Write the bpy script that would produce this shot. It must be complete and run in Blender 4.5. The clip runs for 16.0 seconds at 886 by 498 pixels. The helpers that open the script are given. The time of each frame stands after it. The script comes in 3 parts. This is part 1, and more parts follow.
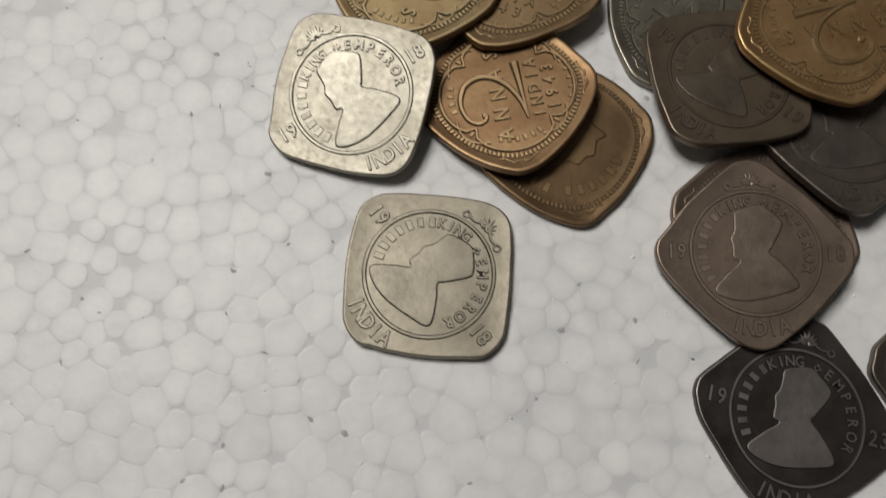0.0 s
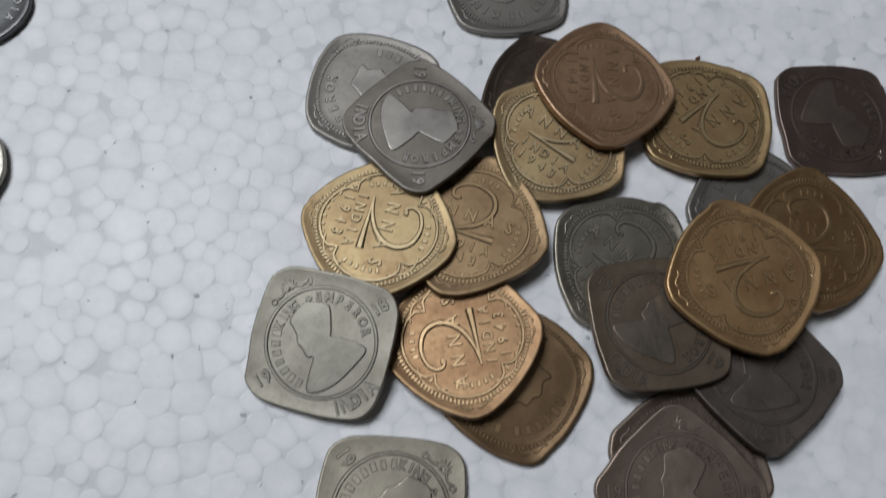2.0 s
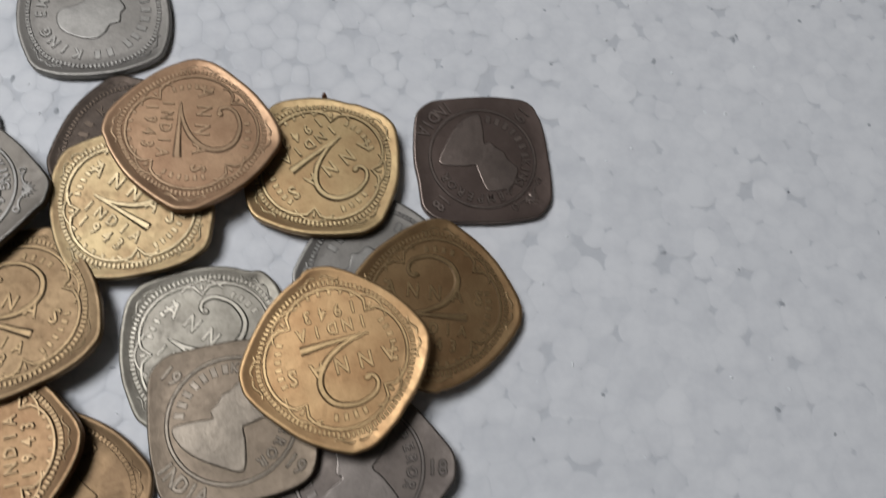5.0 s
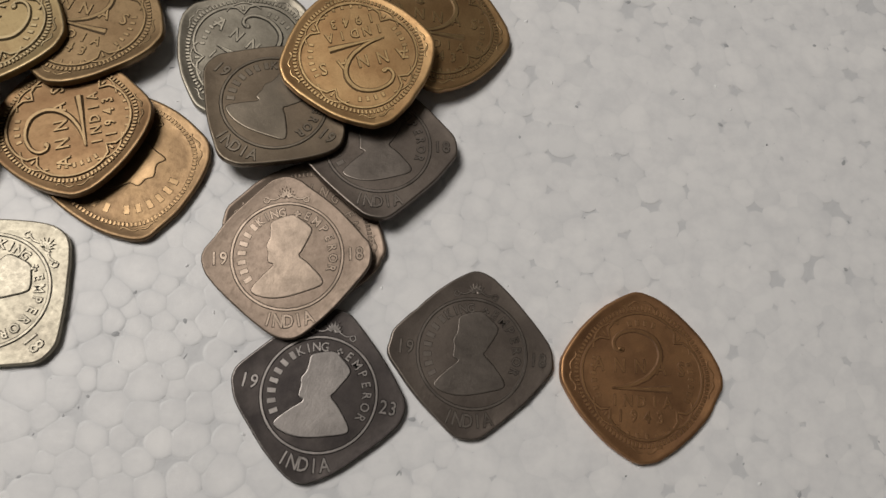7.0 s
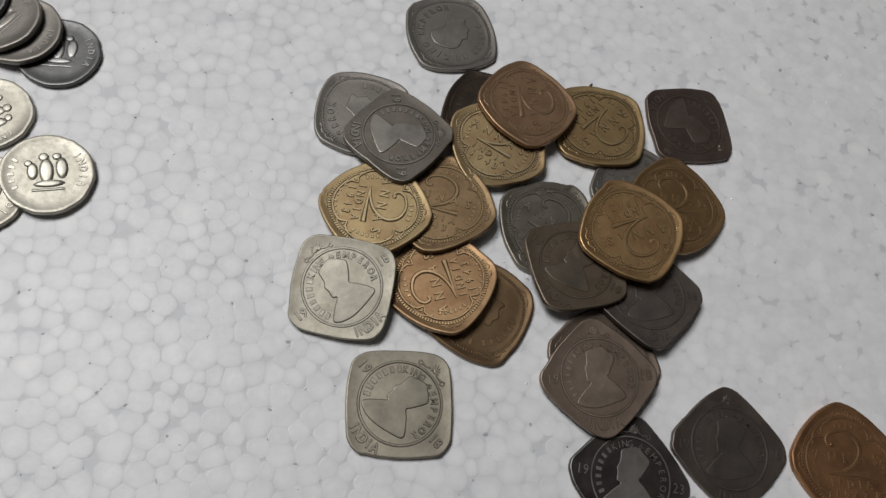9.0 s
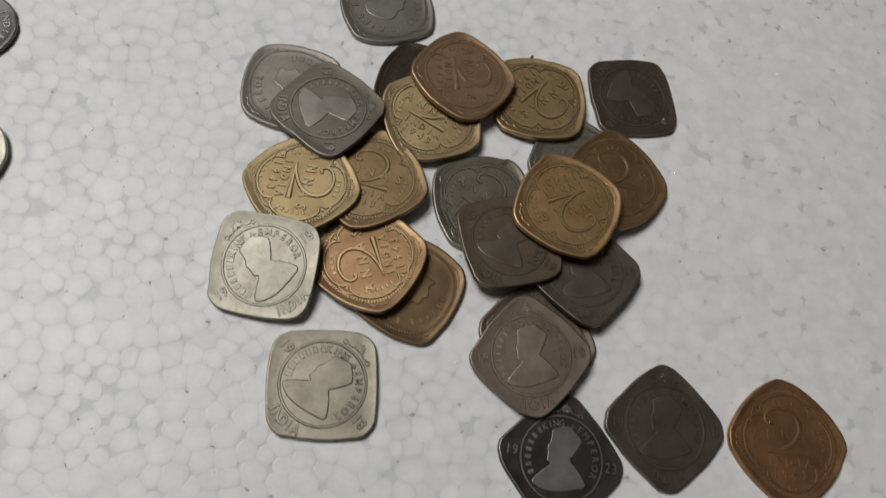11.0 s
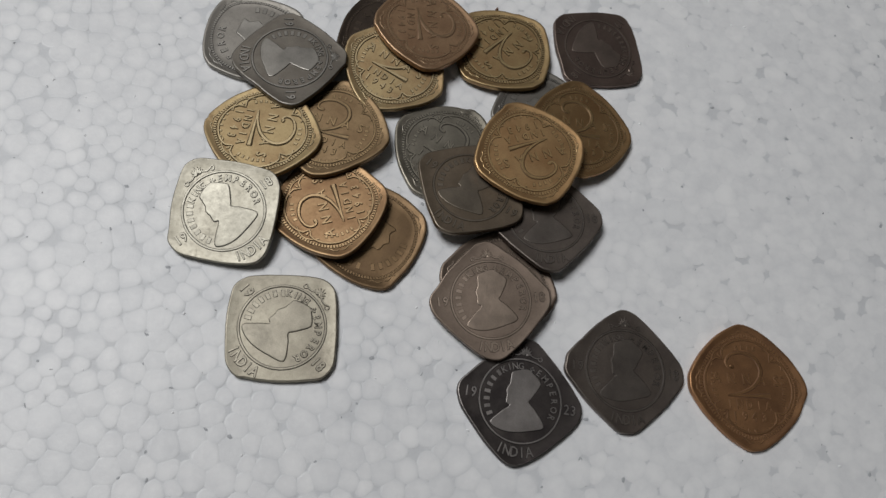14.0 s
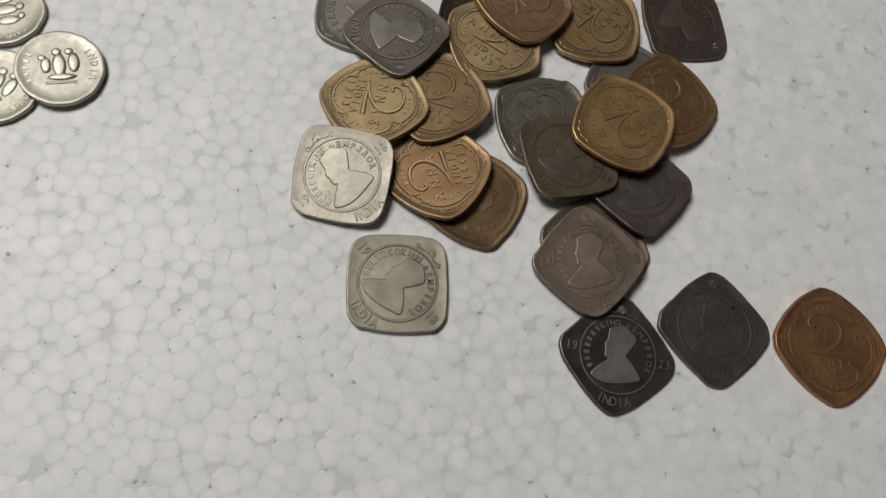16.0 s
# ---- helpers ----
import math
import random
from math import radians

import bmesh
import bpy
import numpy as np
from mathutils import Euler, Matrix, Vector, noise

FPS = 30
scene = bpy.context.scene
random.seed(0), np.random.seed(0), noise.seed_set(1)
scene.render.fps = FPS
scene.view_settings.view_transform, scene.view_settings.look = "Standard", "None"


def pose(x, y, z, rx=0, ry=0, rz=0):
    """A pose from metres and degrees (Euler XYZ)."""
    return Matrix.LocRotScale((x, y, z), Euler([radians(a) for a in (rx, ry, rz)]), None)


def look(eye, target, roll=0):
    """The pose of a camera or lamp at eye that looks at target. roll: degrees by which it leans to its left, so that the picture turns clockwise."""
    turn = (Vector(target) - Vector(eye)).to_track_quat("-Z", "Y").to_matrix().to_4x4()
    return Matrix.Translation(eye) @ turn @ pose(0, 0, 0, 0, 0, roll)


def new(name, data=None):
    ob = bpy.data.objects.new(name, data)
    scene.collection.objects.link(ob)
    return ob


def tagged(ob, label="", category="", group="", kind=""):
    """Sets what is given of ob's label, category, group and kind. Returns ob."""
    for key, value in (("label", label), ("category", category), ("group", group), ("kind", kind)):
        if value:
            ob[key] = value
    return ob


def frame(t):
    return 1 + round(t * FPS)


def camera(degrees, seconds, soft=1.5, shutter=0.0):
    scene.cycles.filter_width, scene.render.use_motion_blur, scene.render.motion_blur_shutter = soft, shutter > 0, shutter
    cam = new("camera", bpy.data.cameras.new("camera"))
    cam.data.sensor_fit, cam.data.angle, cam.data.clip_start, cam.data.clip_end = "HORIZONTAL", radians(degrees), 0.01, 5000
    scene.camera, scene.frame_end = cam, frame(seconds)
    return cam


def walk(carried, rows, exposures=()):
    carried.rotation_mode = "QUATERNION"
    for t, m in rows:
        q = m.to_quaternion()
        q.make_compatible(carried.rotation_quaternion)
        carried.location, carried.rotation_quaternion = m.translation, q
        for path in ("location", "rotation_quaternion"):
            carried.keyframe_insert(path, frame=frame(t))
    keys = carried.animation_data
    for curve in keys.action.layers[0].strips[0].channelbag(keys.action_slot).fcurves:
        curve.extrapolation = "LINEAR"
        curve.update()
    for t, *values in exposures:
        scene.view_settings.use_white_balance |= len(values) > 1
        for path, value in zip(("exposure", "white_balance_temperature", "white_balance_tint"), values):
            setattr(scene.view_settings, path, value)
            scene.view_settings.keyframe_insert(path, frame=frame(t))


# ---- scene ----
cam = camera(60.33, 16.0, shutter=0.4)
PATH = [
    (0, pose(0.00426, -0.02380, 0.09897, 15.48, -1.88, 7.80)),
    (0.5, pose(-0.00301, -0.02015, 0.10636, 16.48, -4.04, 7.83)),
    (1, pose(0.00198, -0.01516, 0.11105, 17.22, -3.96, 7.44)),
    (1.5, pose(0.00316, -0.00907, 0.11357, 17.49, -4.65, 7.20)),
    (2, pose(-0.00075, 0.00165, 0.11823, 18.14, -5.12, 7.38)),
    (2.5, pose(-0.00043, 0.01474, 0.11903, 19.30, -5.45, 7.47)),
    (3, pose(0.00389, 0.02549, 0.11744, 19.26, -5.56, 7.17)),
    (3.5, pose(0.01469, 0.03313, 0.11659, 19.66, -6.07, 6.36)),
    (4, pose(0.03115, 0.03507, 0.11243, 19.62, -6.85, 5.19)),
    (4.5, pose(0.04348, 0.03366, 0.10963, 18.71, -7.71, 4.14)),
    (5, pose(0.05428, 0.02387, 0.10959, 18.51, -7.73, 3.33)),
    (5.2, pose(0.05586, 0.01758, 0.10860, 19.02, -8.13, 3.02)),
    (7.3, pose(0.04945, -0.02432, 0.12421, 16.16, -9.57, 2.36)),
    (7.5, pose(0.03010, -0.02399, 0.13524, 18.33, -9.94, 1.89)),
    (8, pose(0.00802, -0.03152, 0.15272, 21.75, -9.03, 2.37)),
    (8.5, pose(-0.00883, -0.03491, 0.15926, 22.30, -9.23, 2.95)),
    (8.7, pose(-0.01565, -0.03390, 0.15800, 22.71, -10.11, 2.65)),
    (10.8, pose(-0.00028, -0.02775, 0.15241, 21.99, -10.02, 1.87)),
    (11, pose(0.00028, -0.03136, 0.15340, 21.73, -10.19, 1.90)),
    (11.5, pose(0.00602, -0.03708, 0.14932, 21.06, -10.47, 1.88)),
    (12, pose(0.01173, -0.03965, 0.15441, 21.14, -10.59, 1.71)),
    (12.5, pose(0.01338, -0.04003, 0.15115, 21.22, -10.53, 1.66)),
    (13, pose(0.01313, -0.04154, 0.15346, 21.41, -10.24, 1.70)),
    (13.5, pose(0.01304, -0.04170, 0.15387, 21.37, -10.20, 1.67)),
    (14, pose(0.00990, -0.04027, 0.15234, 21.11, -9.84, 1.58)),
    (14.5, pose(0.01173, -0.03834, 0.14987, 21.04, -9.19, 1.48)),
    (15, pose(0.00225, -0.03740, 0.15006, 21.37, -8.78, 1.42)),
    (15.5, pose(-0.00390, -0.04146, 0.15420, 20.63, -8.23, 2.11)),
    (16, pose(-0.00934, -0.04776, 0.15809, 19.20, -8.62, 2.69)),
]
# seconds, stops, kelvin, tint: the phone's own white balance drifts
EXPOSURES = [
    (0.0, 0.0, 7100, 10), (0.5, -0.05, 7250, 10), (1.0, -0.05, 6550, 9), (1.5, -0.05, 6400, 9), (2.0, -0.02, 6150, 9), (2.5, 0.0, 6350, 10),
    (3.5, -0.05, 6550, 9), (4.0, -0.1, 6550, 9), (5.0, -0.05, 6300, 10), (5.2, -0.05, 6300, 10), (7.3, 0.05, 7250, 11), (7.5, 0.05, 7150, 11), (8.0, 0.0, 6550, 10),
    (8.7, 0.0, 6600, 10), (10.8, -0.03, 6800, 8), (12.5, -0.03, 6750, 8), (13.5, -0.03, 6600, 9), (14.0, -0.03, 6550, 9), (15.0, 0.0, 6550, 9), (15.5, 0.0, 6600, 9), (16.0, 0.0, 6950, 9),
]
walk(cam, PATH, EXPOSURES)

# ---- light: one unseen lamp 0.8 m up and to the left, walls and ceiling bounce it ----
world = bpy.data.worlds.new("world")
world.use_nodes = True
world.node_tree.nodes["Background"].inputs["Color"].default_value = (0.8, 0.87, 1.0, 1)
world.node_tree.nodes["Background"].inputs["Strength"].default_value = 0.1
scene.world = world
lamp_data = bpy.data.lights.new("unseen_lamp", "AREA")
lamp_data.shape, lamp_data.size, lamp_data.size_y = "RECTANGLE", 0.32, 0.28
lamp_data.energy = 4.95
lamp_data.color = (0.985, 0.985, 1.0)
lamp = new("unseen_lamp", lamp_data)
lamp.matrix_world = look((-0.34, 0.23, 0.80), (0.03, 0.03, 0))

MM = 0.001


# ---- materials ----
def nodes_of(name):
    m = bpy.data.materials.new(name)
    m.use_nodes = True
    t = m.node_tree
    return m, t, t.nodes["Principled BSDF"]


def link(t, a, b):
    t.links.new(a, b)


def noise_node(t, scale, detail=4.0, rough=0.6, coords=None):
    n = t.nodes.new("ShaderNodeTexNoise")
    n.inputs["Scale"].default_value = scale
    n.inputs["Detail"].default_value = detail
    n.inputs["Roughness"].default_value = rough
    if coords is not None:
        link(t, coords, n.inputs["Vector"])
    return n


def ramp_node(t, source, stops):
    r = t.nodes.new("ShaderNodeValToRGB")
    e = r.color_ramp.elements
    while len(e) < len(stops):
        e.new(0.5)
    for el, (p, c) in zip(e, stops):
        el.position, el.color = p, (*c, 1)
    link(t, source, r.inputs["Fac"])
    return r


def mixed(t, fac, a, b, kind="MIX"):
    m = t.nodes.new("ShaderNodeMix")
    m.data_type, m.blend_type = "RGBA", kind
    for socket, v in ((m.inputs[0], fac), (m.inputs[6], a), (m.inputs[7], b)):
        if isinstance(v, (int, float)):
            socket.default_value = v
        elif isinstance(v, tuple):
            socket.default_value = (*v, 1)
        else:
            link(t, v, socket)
    return m.outputs[2]


def coin_metal(name, base, tone, rough=0.4, metal=0.9, spots=0.35, seed=0.0):
    """A worn coin alloy: base metal, patina patches of the colour tone, grimy specks and fine scratches."""
    m, t, bsdf = nodes_of(name)
    geo = t.nodes.new("ShaderNodeTexCoord")
    info = t.nodes.new("ShaderNodeObjectInfo")
    shift = t.nodes.new("ShaderNodeVectorMath")
    shift.operation = "ADD"
    link(t, geo.outputs["Object"], shift.inputs[0])
    spread = t.nodes.new("ShaderNodeVectorMath")
    spread.operation = "MULTIPLY_ADD"
    link(t, info.outputs["Random"], spread.inputs[0])
    spread.inputs[1].default_value = (0.9, 1.3, 0.4)
    spread.inputs[2].default_value = (seed, seed * 1.7, seed * 0.3)
    link(t, spread.outputs[0], shift.inputs[1])
    c = shift.outputs[0]
    big = noise_node(t, 160, 5, 0.6, c)
    fine = noise_node(t, 1100, 4, 0.7, c)
    grain = noise_node(t, 4200, 2, 0.6, c)
    patches = ramp_node(t, big.outputs["Fac"], [(0.38, (0, 0, 0)), (0.66, (0.95, 0.95, 0.95))])
    col = mixed(t, patches.outputs["Color"], base, tone)
    specks = ramp_node(t, fine.outputs["Fac"], [(0.52, (0, 0, 0)), (0.72, (spots * 0.5,) * 3)])
    col = mixed(t, specks.outputs["Color"], col, tuple(v * 0.35 for v in tone))
    grains = ramp_node(t, grain.outputs["Fac"], [(0.3, (0.92,) * 3), (0.7, (1.06,) * 3)])
    col = mixed(t, 1.0, col, grains.outputs["Color"], "MULTIPLY")
    link(t, col, bsdf.inputs["Base Color"])
    bsdf.inputs["Metallic"].default_value = metal
    rr = ramp_node(t, fine.outputs["Fac"], [(0.3, (rough - 0.04,) * 3), (0.7, (rough + 0.07,) * 3)])
    link(t, rr.outputs["Color"], bsdf.inputs["Roughness"])
    bump = t.nodes.new("ShaderNodeBump")
    bump.inputs["Strength"].default_value = 0.35
    bump.inputs["Distance"].default_value = 0.00004
    add = t.nodes.new("ShaderNodeMath")
    add.operation = "ADD"
    dents = t.nodes.new("ShaderNodeMath")
    dents.operation = "MULTIPLY_ADD"
    link(t, big.outputs["Fac"], dents.inputs[0])
    dents.inputs[1].default_value = 4.0
    link(t, fine.outputs["Fac"], dents.inputs[2])
    link(t, dents.outputs[0], add.inputs[0])
    link(t, grain.outputs["Fac"], add.inputs[1])
    link(t, add.outputs[0], bump.inputs["Height"])
    link(t, bump.outputs["Normal"], bsdf.inputs["Normal"])
    return m


def foam_material():
    """Expanded polystyrene: white fused beads, greyer where they meet."""
    m, t, bsdf = nodes_of("expanded_polystyrene")
    bead = t.nodes.new("ShaderNodeAttribute")
    bead.attribute_name = "bead"
    gap = t.nodes.new("ShaderNodeAttribute")
    gap.attribute_name = "gap"
    geo = t.nodes.new("ShaderNodeTexCoord")
    tint = ramp_node(t, bead.outputs["Fac"], [(0.0, (0.78, 0.795, 0.805)), (0.5, (0.86, 0.87, 0.875)), (1.0, (0.92, 0.925, 0.925))])
    cloud = noise_node(t, 45, 4, 0.55, geo.outputs["Object"])
    clouds = ramp_node(t, cloud.outputs["Fac"], [(0.3, (0.93, 0.93, 0.94)), (0.7, (1.02, 1.02, 1.02))])
    col = mixed(t, 1.0, tint.outputs["Color"], clouds.outputs["Color"], "MULTIPLY")
    col = mixed(t, gap.outputs["Fac"], col, (0.68, 0.695, 0.715))
    dirt = noise_node(t, 420, 3, 0.6, geo.outputs["Object"])
    dirty = ramp_node(t, dirt.outputs["Fac"], [(0.66, (0, 0, 0)), (0.74, (0.22,) * 3)])
    col = mixed(t, dirty.outputs["Color"], col, (0.32, 0.33, 0.36))
    link(t, col, bsdf.inputs["Base Color"])
    bsdf.inputs["Roughness"].default_value = 0.45
    bsdf.inputs["Specular IOR Level"].default_value = 0.35
    bump = t.nodes.new("ShaderNodeBump")
    bump.inputs["Strength"].default_value = 0.4
    bump.inputs["Distance"].default_value = 0.0001
    fine = noise_node(t, 900, 3, 0.6, geo.outputs["Object"])
    link(t, fine.outputs["Fac"], bump.inputs["Height"])
    link(t, bump.outputs["Normal"], bsdf.inputs["Normal"])
    return m


def plaster(name, colour):
    m, t, bsdf = nodes_of(name)
    geo = t.nodes.new("ShaderNodeTexCoord")
    n = noise_node(t, 3, 5, 0.6, geo.outputs["Object"])
    r = ramp_node(t, n.outputs["Fac"], [(0.3, tuple(v * 0.94 for v in colour)), (0.7, colour)])
    link(t, r.outputs["Color"], bsdf.inputs["Base Color"])
    bsdf.inputs["Roughness"].default_value = 0.8
    return m


def bead_material(name, source, output):
    """One bead's own white, faintly cloudy, greyer towards its rim."""
    m, t, bsdf = nodes_of(name)
    own = t.nodes.new(source)
    geo = t.nodes.new("ShaderNodeNewGeometry")
    tint = ramp_node(t, own.outputs[output], [(0.0, (0.855, 0.863, 0.872)), (0.35, (0.89, 0.896, 0.903)), (0.85, (0.91, 0.915, 0.92)), (1.0, (0.94, 0.943, 0.945))])
    cloud = noise_node(t, 190, 5, 0.65, geo.outputs["Position"])
    clouds = ramp_node(t, cloud.outputs["Fac"], [(0.34, (0.90, 0.903, 0.912)), (0.58, (1.0, 1.0, 1.0))])
    rim_grey = t.nodes.new("ShaderNodeAttribute")
    rim_grey.attribute_name = "fused"
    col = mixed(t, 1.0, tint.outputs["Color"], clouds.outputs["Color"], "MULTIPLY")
    # rim grey stronger in some patches than in others
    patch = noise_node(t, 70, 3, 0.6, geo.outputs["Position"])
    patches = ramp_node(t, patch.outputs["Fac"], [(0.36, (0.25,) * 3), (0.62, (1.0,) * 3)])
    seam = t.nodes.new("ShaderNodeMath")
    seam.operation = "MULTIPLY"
    link(t, rim_grey.outputs["Fac"], seam.inputs[0])
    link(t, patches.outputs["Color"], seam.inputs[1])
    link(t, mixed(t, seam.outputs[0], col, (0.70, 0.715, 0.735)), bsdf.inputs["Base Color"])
    bsdf.inputs["Roughness"].default_value = 0.42
    bsdf.inputs["Specular IOR Level"].default_value = 0.35
    bump = t.nodes.new("ShaderNodeBump")
    bump.inputs["Strength"].default_value = 0.35
    bump.inputs["Distance"].default_value = 0.0001
    fine = noise_node(t, 700, 3, 0.6, geo.outputs["Position"])
    link(t, fine.outputs["Fac"], bump.inputs["Height"])
    link(t, bump.outputs["Normal"], bsdf.inputs["Normal"])
    return m


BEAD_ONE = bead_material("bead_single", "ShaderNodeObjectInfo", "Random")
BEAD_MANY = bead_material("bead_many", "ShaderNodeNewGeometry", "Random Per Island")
FOAM = foam_material()
WALL = plaster("wall_paint", (0.8, 0.81, 0.8))
# for an out-of-view wall, dark so the coins reflect less from that side
DIMMING_WALL = plaster("dimming_wall", (0.2, 0.16, 0.13))
CEIL = plaster("ceiling_paint", (0.8, 0.8, 0.79))
FLOOR = plaster("floor_grey", (0.6, 0.59, 0.57))
SPECK, _t, _b = nodes_of("dark_speck")
_b.inputs["Base Color"].default_value = (0.16, 0.17, 0.19, 1)
_b.inputs["Roughness"].default_value = 0.8


GREY_PATCH, _t, _b = nodes_of("grey_patch")
_b.inputs["Base Color"].default_value = (0.44, 0.455, 0.475, 1)
_b.inputs["Roughness"].default_value = 0.6
RUST, _t, _b = nodes_of("rust_grain")
link(_t, ramp_node(_t, noise_node(_t, 900, 3).outputs["Fac"], [(0.35, (0.10, 0.045, 0.025)), (0.65, (0.22, 0.10, 0.05))]).outputs["Color"], _b.inputs["Base Color"])
_b.inputs["Roughness"].default_value = 0.7
GLINT, _t, _b = nodes_of("foam_glint")
_b.inputs["Base Color"].default_value = (0.92, 0.93, 0.94, 1)
_b.inputs["Roughness"].default_value = 0.1


# ---- building helpers ----
def mesh_object(name, verts, faces, material, parent=None, label="", smooth=False):
    me = bpy.data.meshes.new(name)
    me.from_pydata(verts, [], faces)
    me.materials.append(material)
    if smooth:
        me.polygons.foreach_set("use_smooth", [True] * len(me.polygons))
    me.update()
    ob = new(name, me)
    if parent is not None:
        ob.parent = parent
    if label:
        tagged(ob, label)
    return ob


def box(name, x0, y0, z0, x1, y1, z1, material):
    v = [(x, y, z) for z in (z0, z1) for y in (y0, y1) for x in (x0, x1)]
    f = [(0, 2, 3, 1), (4, 5, 7, 6), (0, 1, 5, 4), (2, 6, 7, 3), (0, 4, 6, 2), (1, 3, 7, 5)]
    return mesh_object(name, v, f, material)


# ---- room: out of view, added to bounce the lamp and fill coin reflections ----
tagged(box("floor", -1.5, -1.5, -0.12, 1.5, 1.5, -0.025, FLOOR), "unseen plain grey floor, added under the foam sheet", "floor", kind="structure")
tagged(box("ceiling", -1.5, -1.5, 2.3, 1.5, 1.5, 2.4, CEIL), "unseen white ceiling, added to bounce the lamp's light", "ceiling", kind="structure")
for n, b in {"wall_north": (-1.5, 1.5, 1.5, 1.6), "wall_south": (-1.5, -1.6, 1.5, -1.5), "wall_west": (-1.6, -1.6, -1.5, 1.6), "wall_east": (1.5, -1.6, 1.6, 1.6)}.items():
    east = n == "wall_east"
    tagged(box(n, b[0], b[1], -0.12, b[2], b[3], 2.4, DIMMING_WALL if east else WALL), "unseen dark brown wall, added to dim reflections in the coins" if east else "unseen off-white wall, added to bounce the lamp's light", "wall", kind="structure")


# ---- the foam sheet ----
BEAD = 4.5
BEAD_ROW = BEAD * 0.87
BEADS = 130


def bead_layout():
    """Places, radii and own numbers of the fused beads: a loose random packing that repeats beyond the sheet."""
    rng = np.random.default_rng(5)
    rad = BEAD * (0.36 + 0.36 * rng.beta(1.6, 2.0, (BEADS, BEADS)))
    val = rng.uniform(0, 1, (BEADS, BEADS))
    home = np.zeros((BEADS, BEADS, 2))
    cy, cx = np.mgrid[0:BEADS, 0:BEADS]
    home[..., 0] = (cx + 0.5 + 0.5 * (cy % 2)) * BEAD
    home[..., 1] = (cy + 0.5) * BEAD_ROW
    off = rng.uniform(-0.75, 0.75, (BEADS, BEADS, 2)) * BEAD
    wide = np.array([BEADS * BEAD, BEADS * BEAD_ROW])
    for _ in range(14):
        at = home + off
        push = np.zeros_like(off)
        for dy in range(-2, 3):
            for dx in range(-2, 3):
                if dx or dy:
                    d = at - np.roll(at, (dy, dx), (0, 1))
                    d -= wide * np.round(d / wide)
                    far = np.linalg.norm(d, axis=-1) + 1e-6
                    want = rad + np.roll(rad, (dy, dx), (0, 1))
                    push += d / far[..., None] * np.clip(want - far, 0, None)[..., None]
        off += 0.22 * push
    return home + off, rad, val


LAYOUT = bead_layout()


def bead_field(px, py):
    """For places in mm: how far past the rim of the nearest bead, the same for the next two, and that bead's own number."""
    (at, rad, val), spacing, rows, big = LAYOUT, BEAD, BEAD_ROW, BEADS
    iy = np.floor(py / rows).astype(int)
    ix = np.floor(px / spacing).astype(int)
    d1, d2, d3, v1 = (np.full(px.shape, 1e9) for _ in range(4))
    for dy in range(-3, 4):
        for dx in range(-3, 4):
            cy, cx = iy + dy, ix + dx
            a, b = cy % big, cx % big
            x = at[a, b, 0] + (cx - b) * spacing
            y = at[a, b, 1] + (cy - a) * rows
            d = np.hypot(px - x, py - y) - rad[a, b]
            near = d < d1
            d3 = np.minimum(d3, np.maximum(d, d2))
            d2 = np.where(near, d1, np.minimum(d2, d))
            v1 = np.where(near, val[a, b], v1)
            d1 = np.where(near, d, d1)
    return d1, d2, d3, v1


def smoothstep(a, b, x):
    u = np.clip((x - a) / (b - a), 0, 1)
    return u * u * (3 - 2 * u)


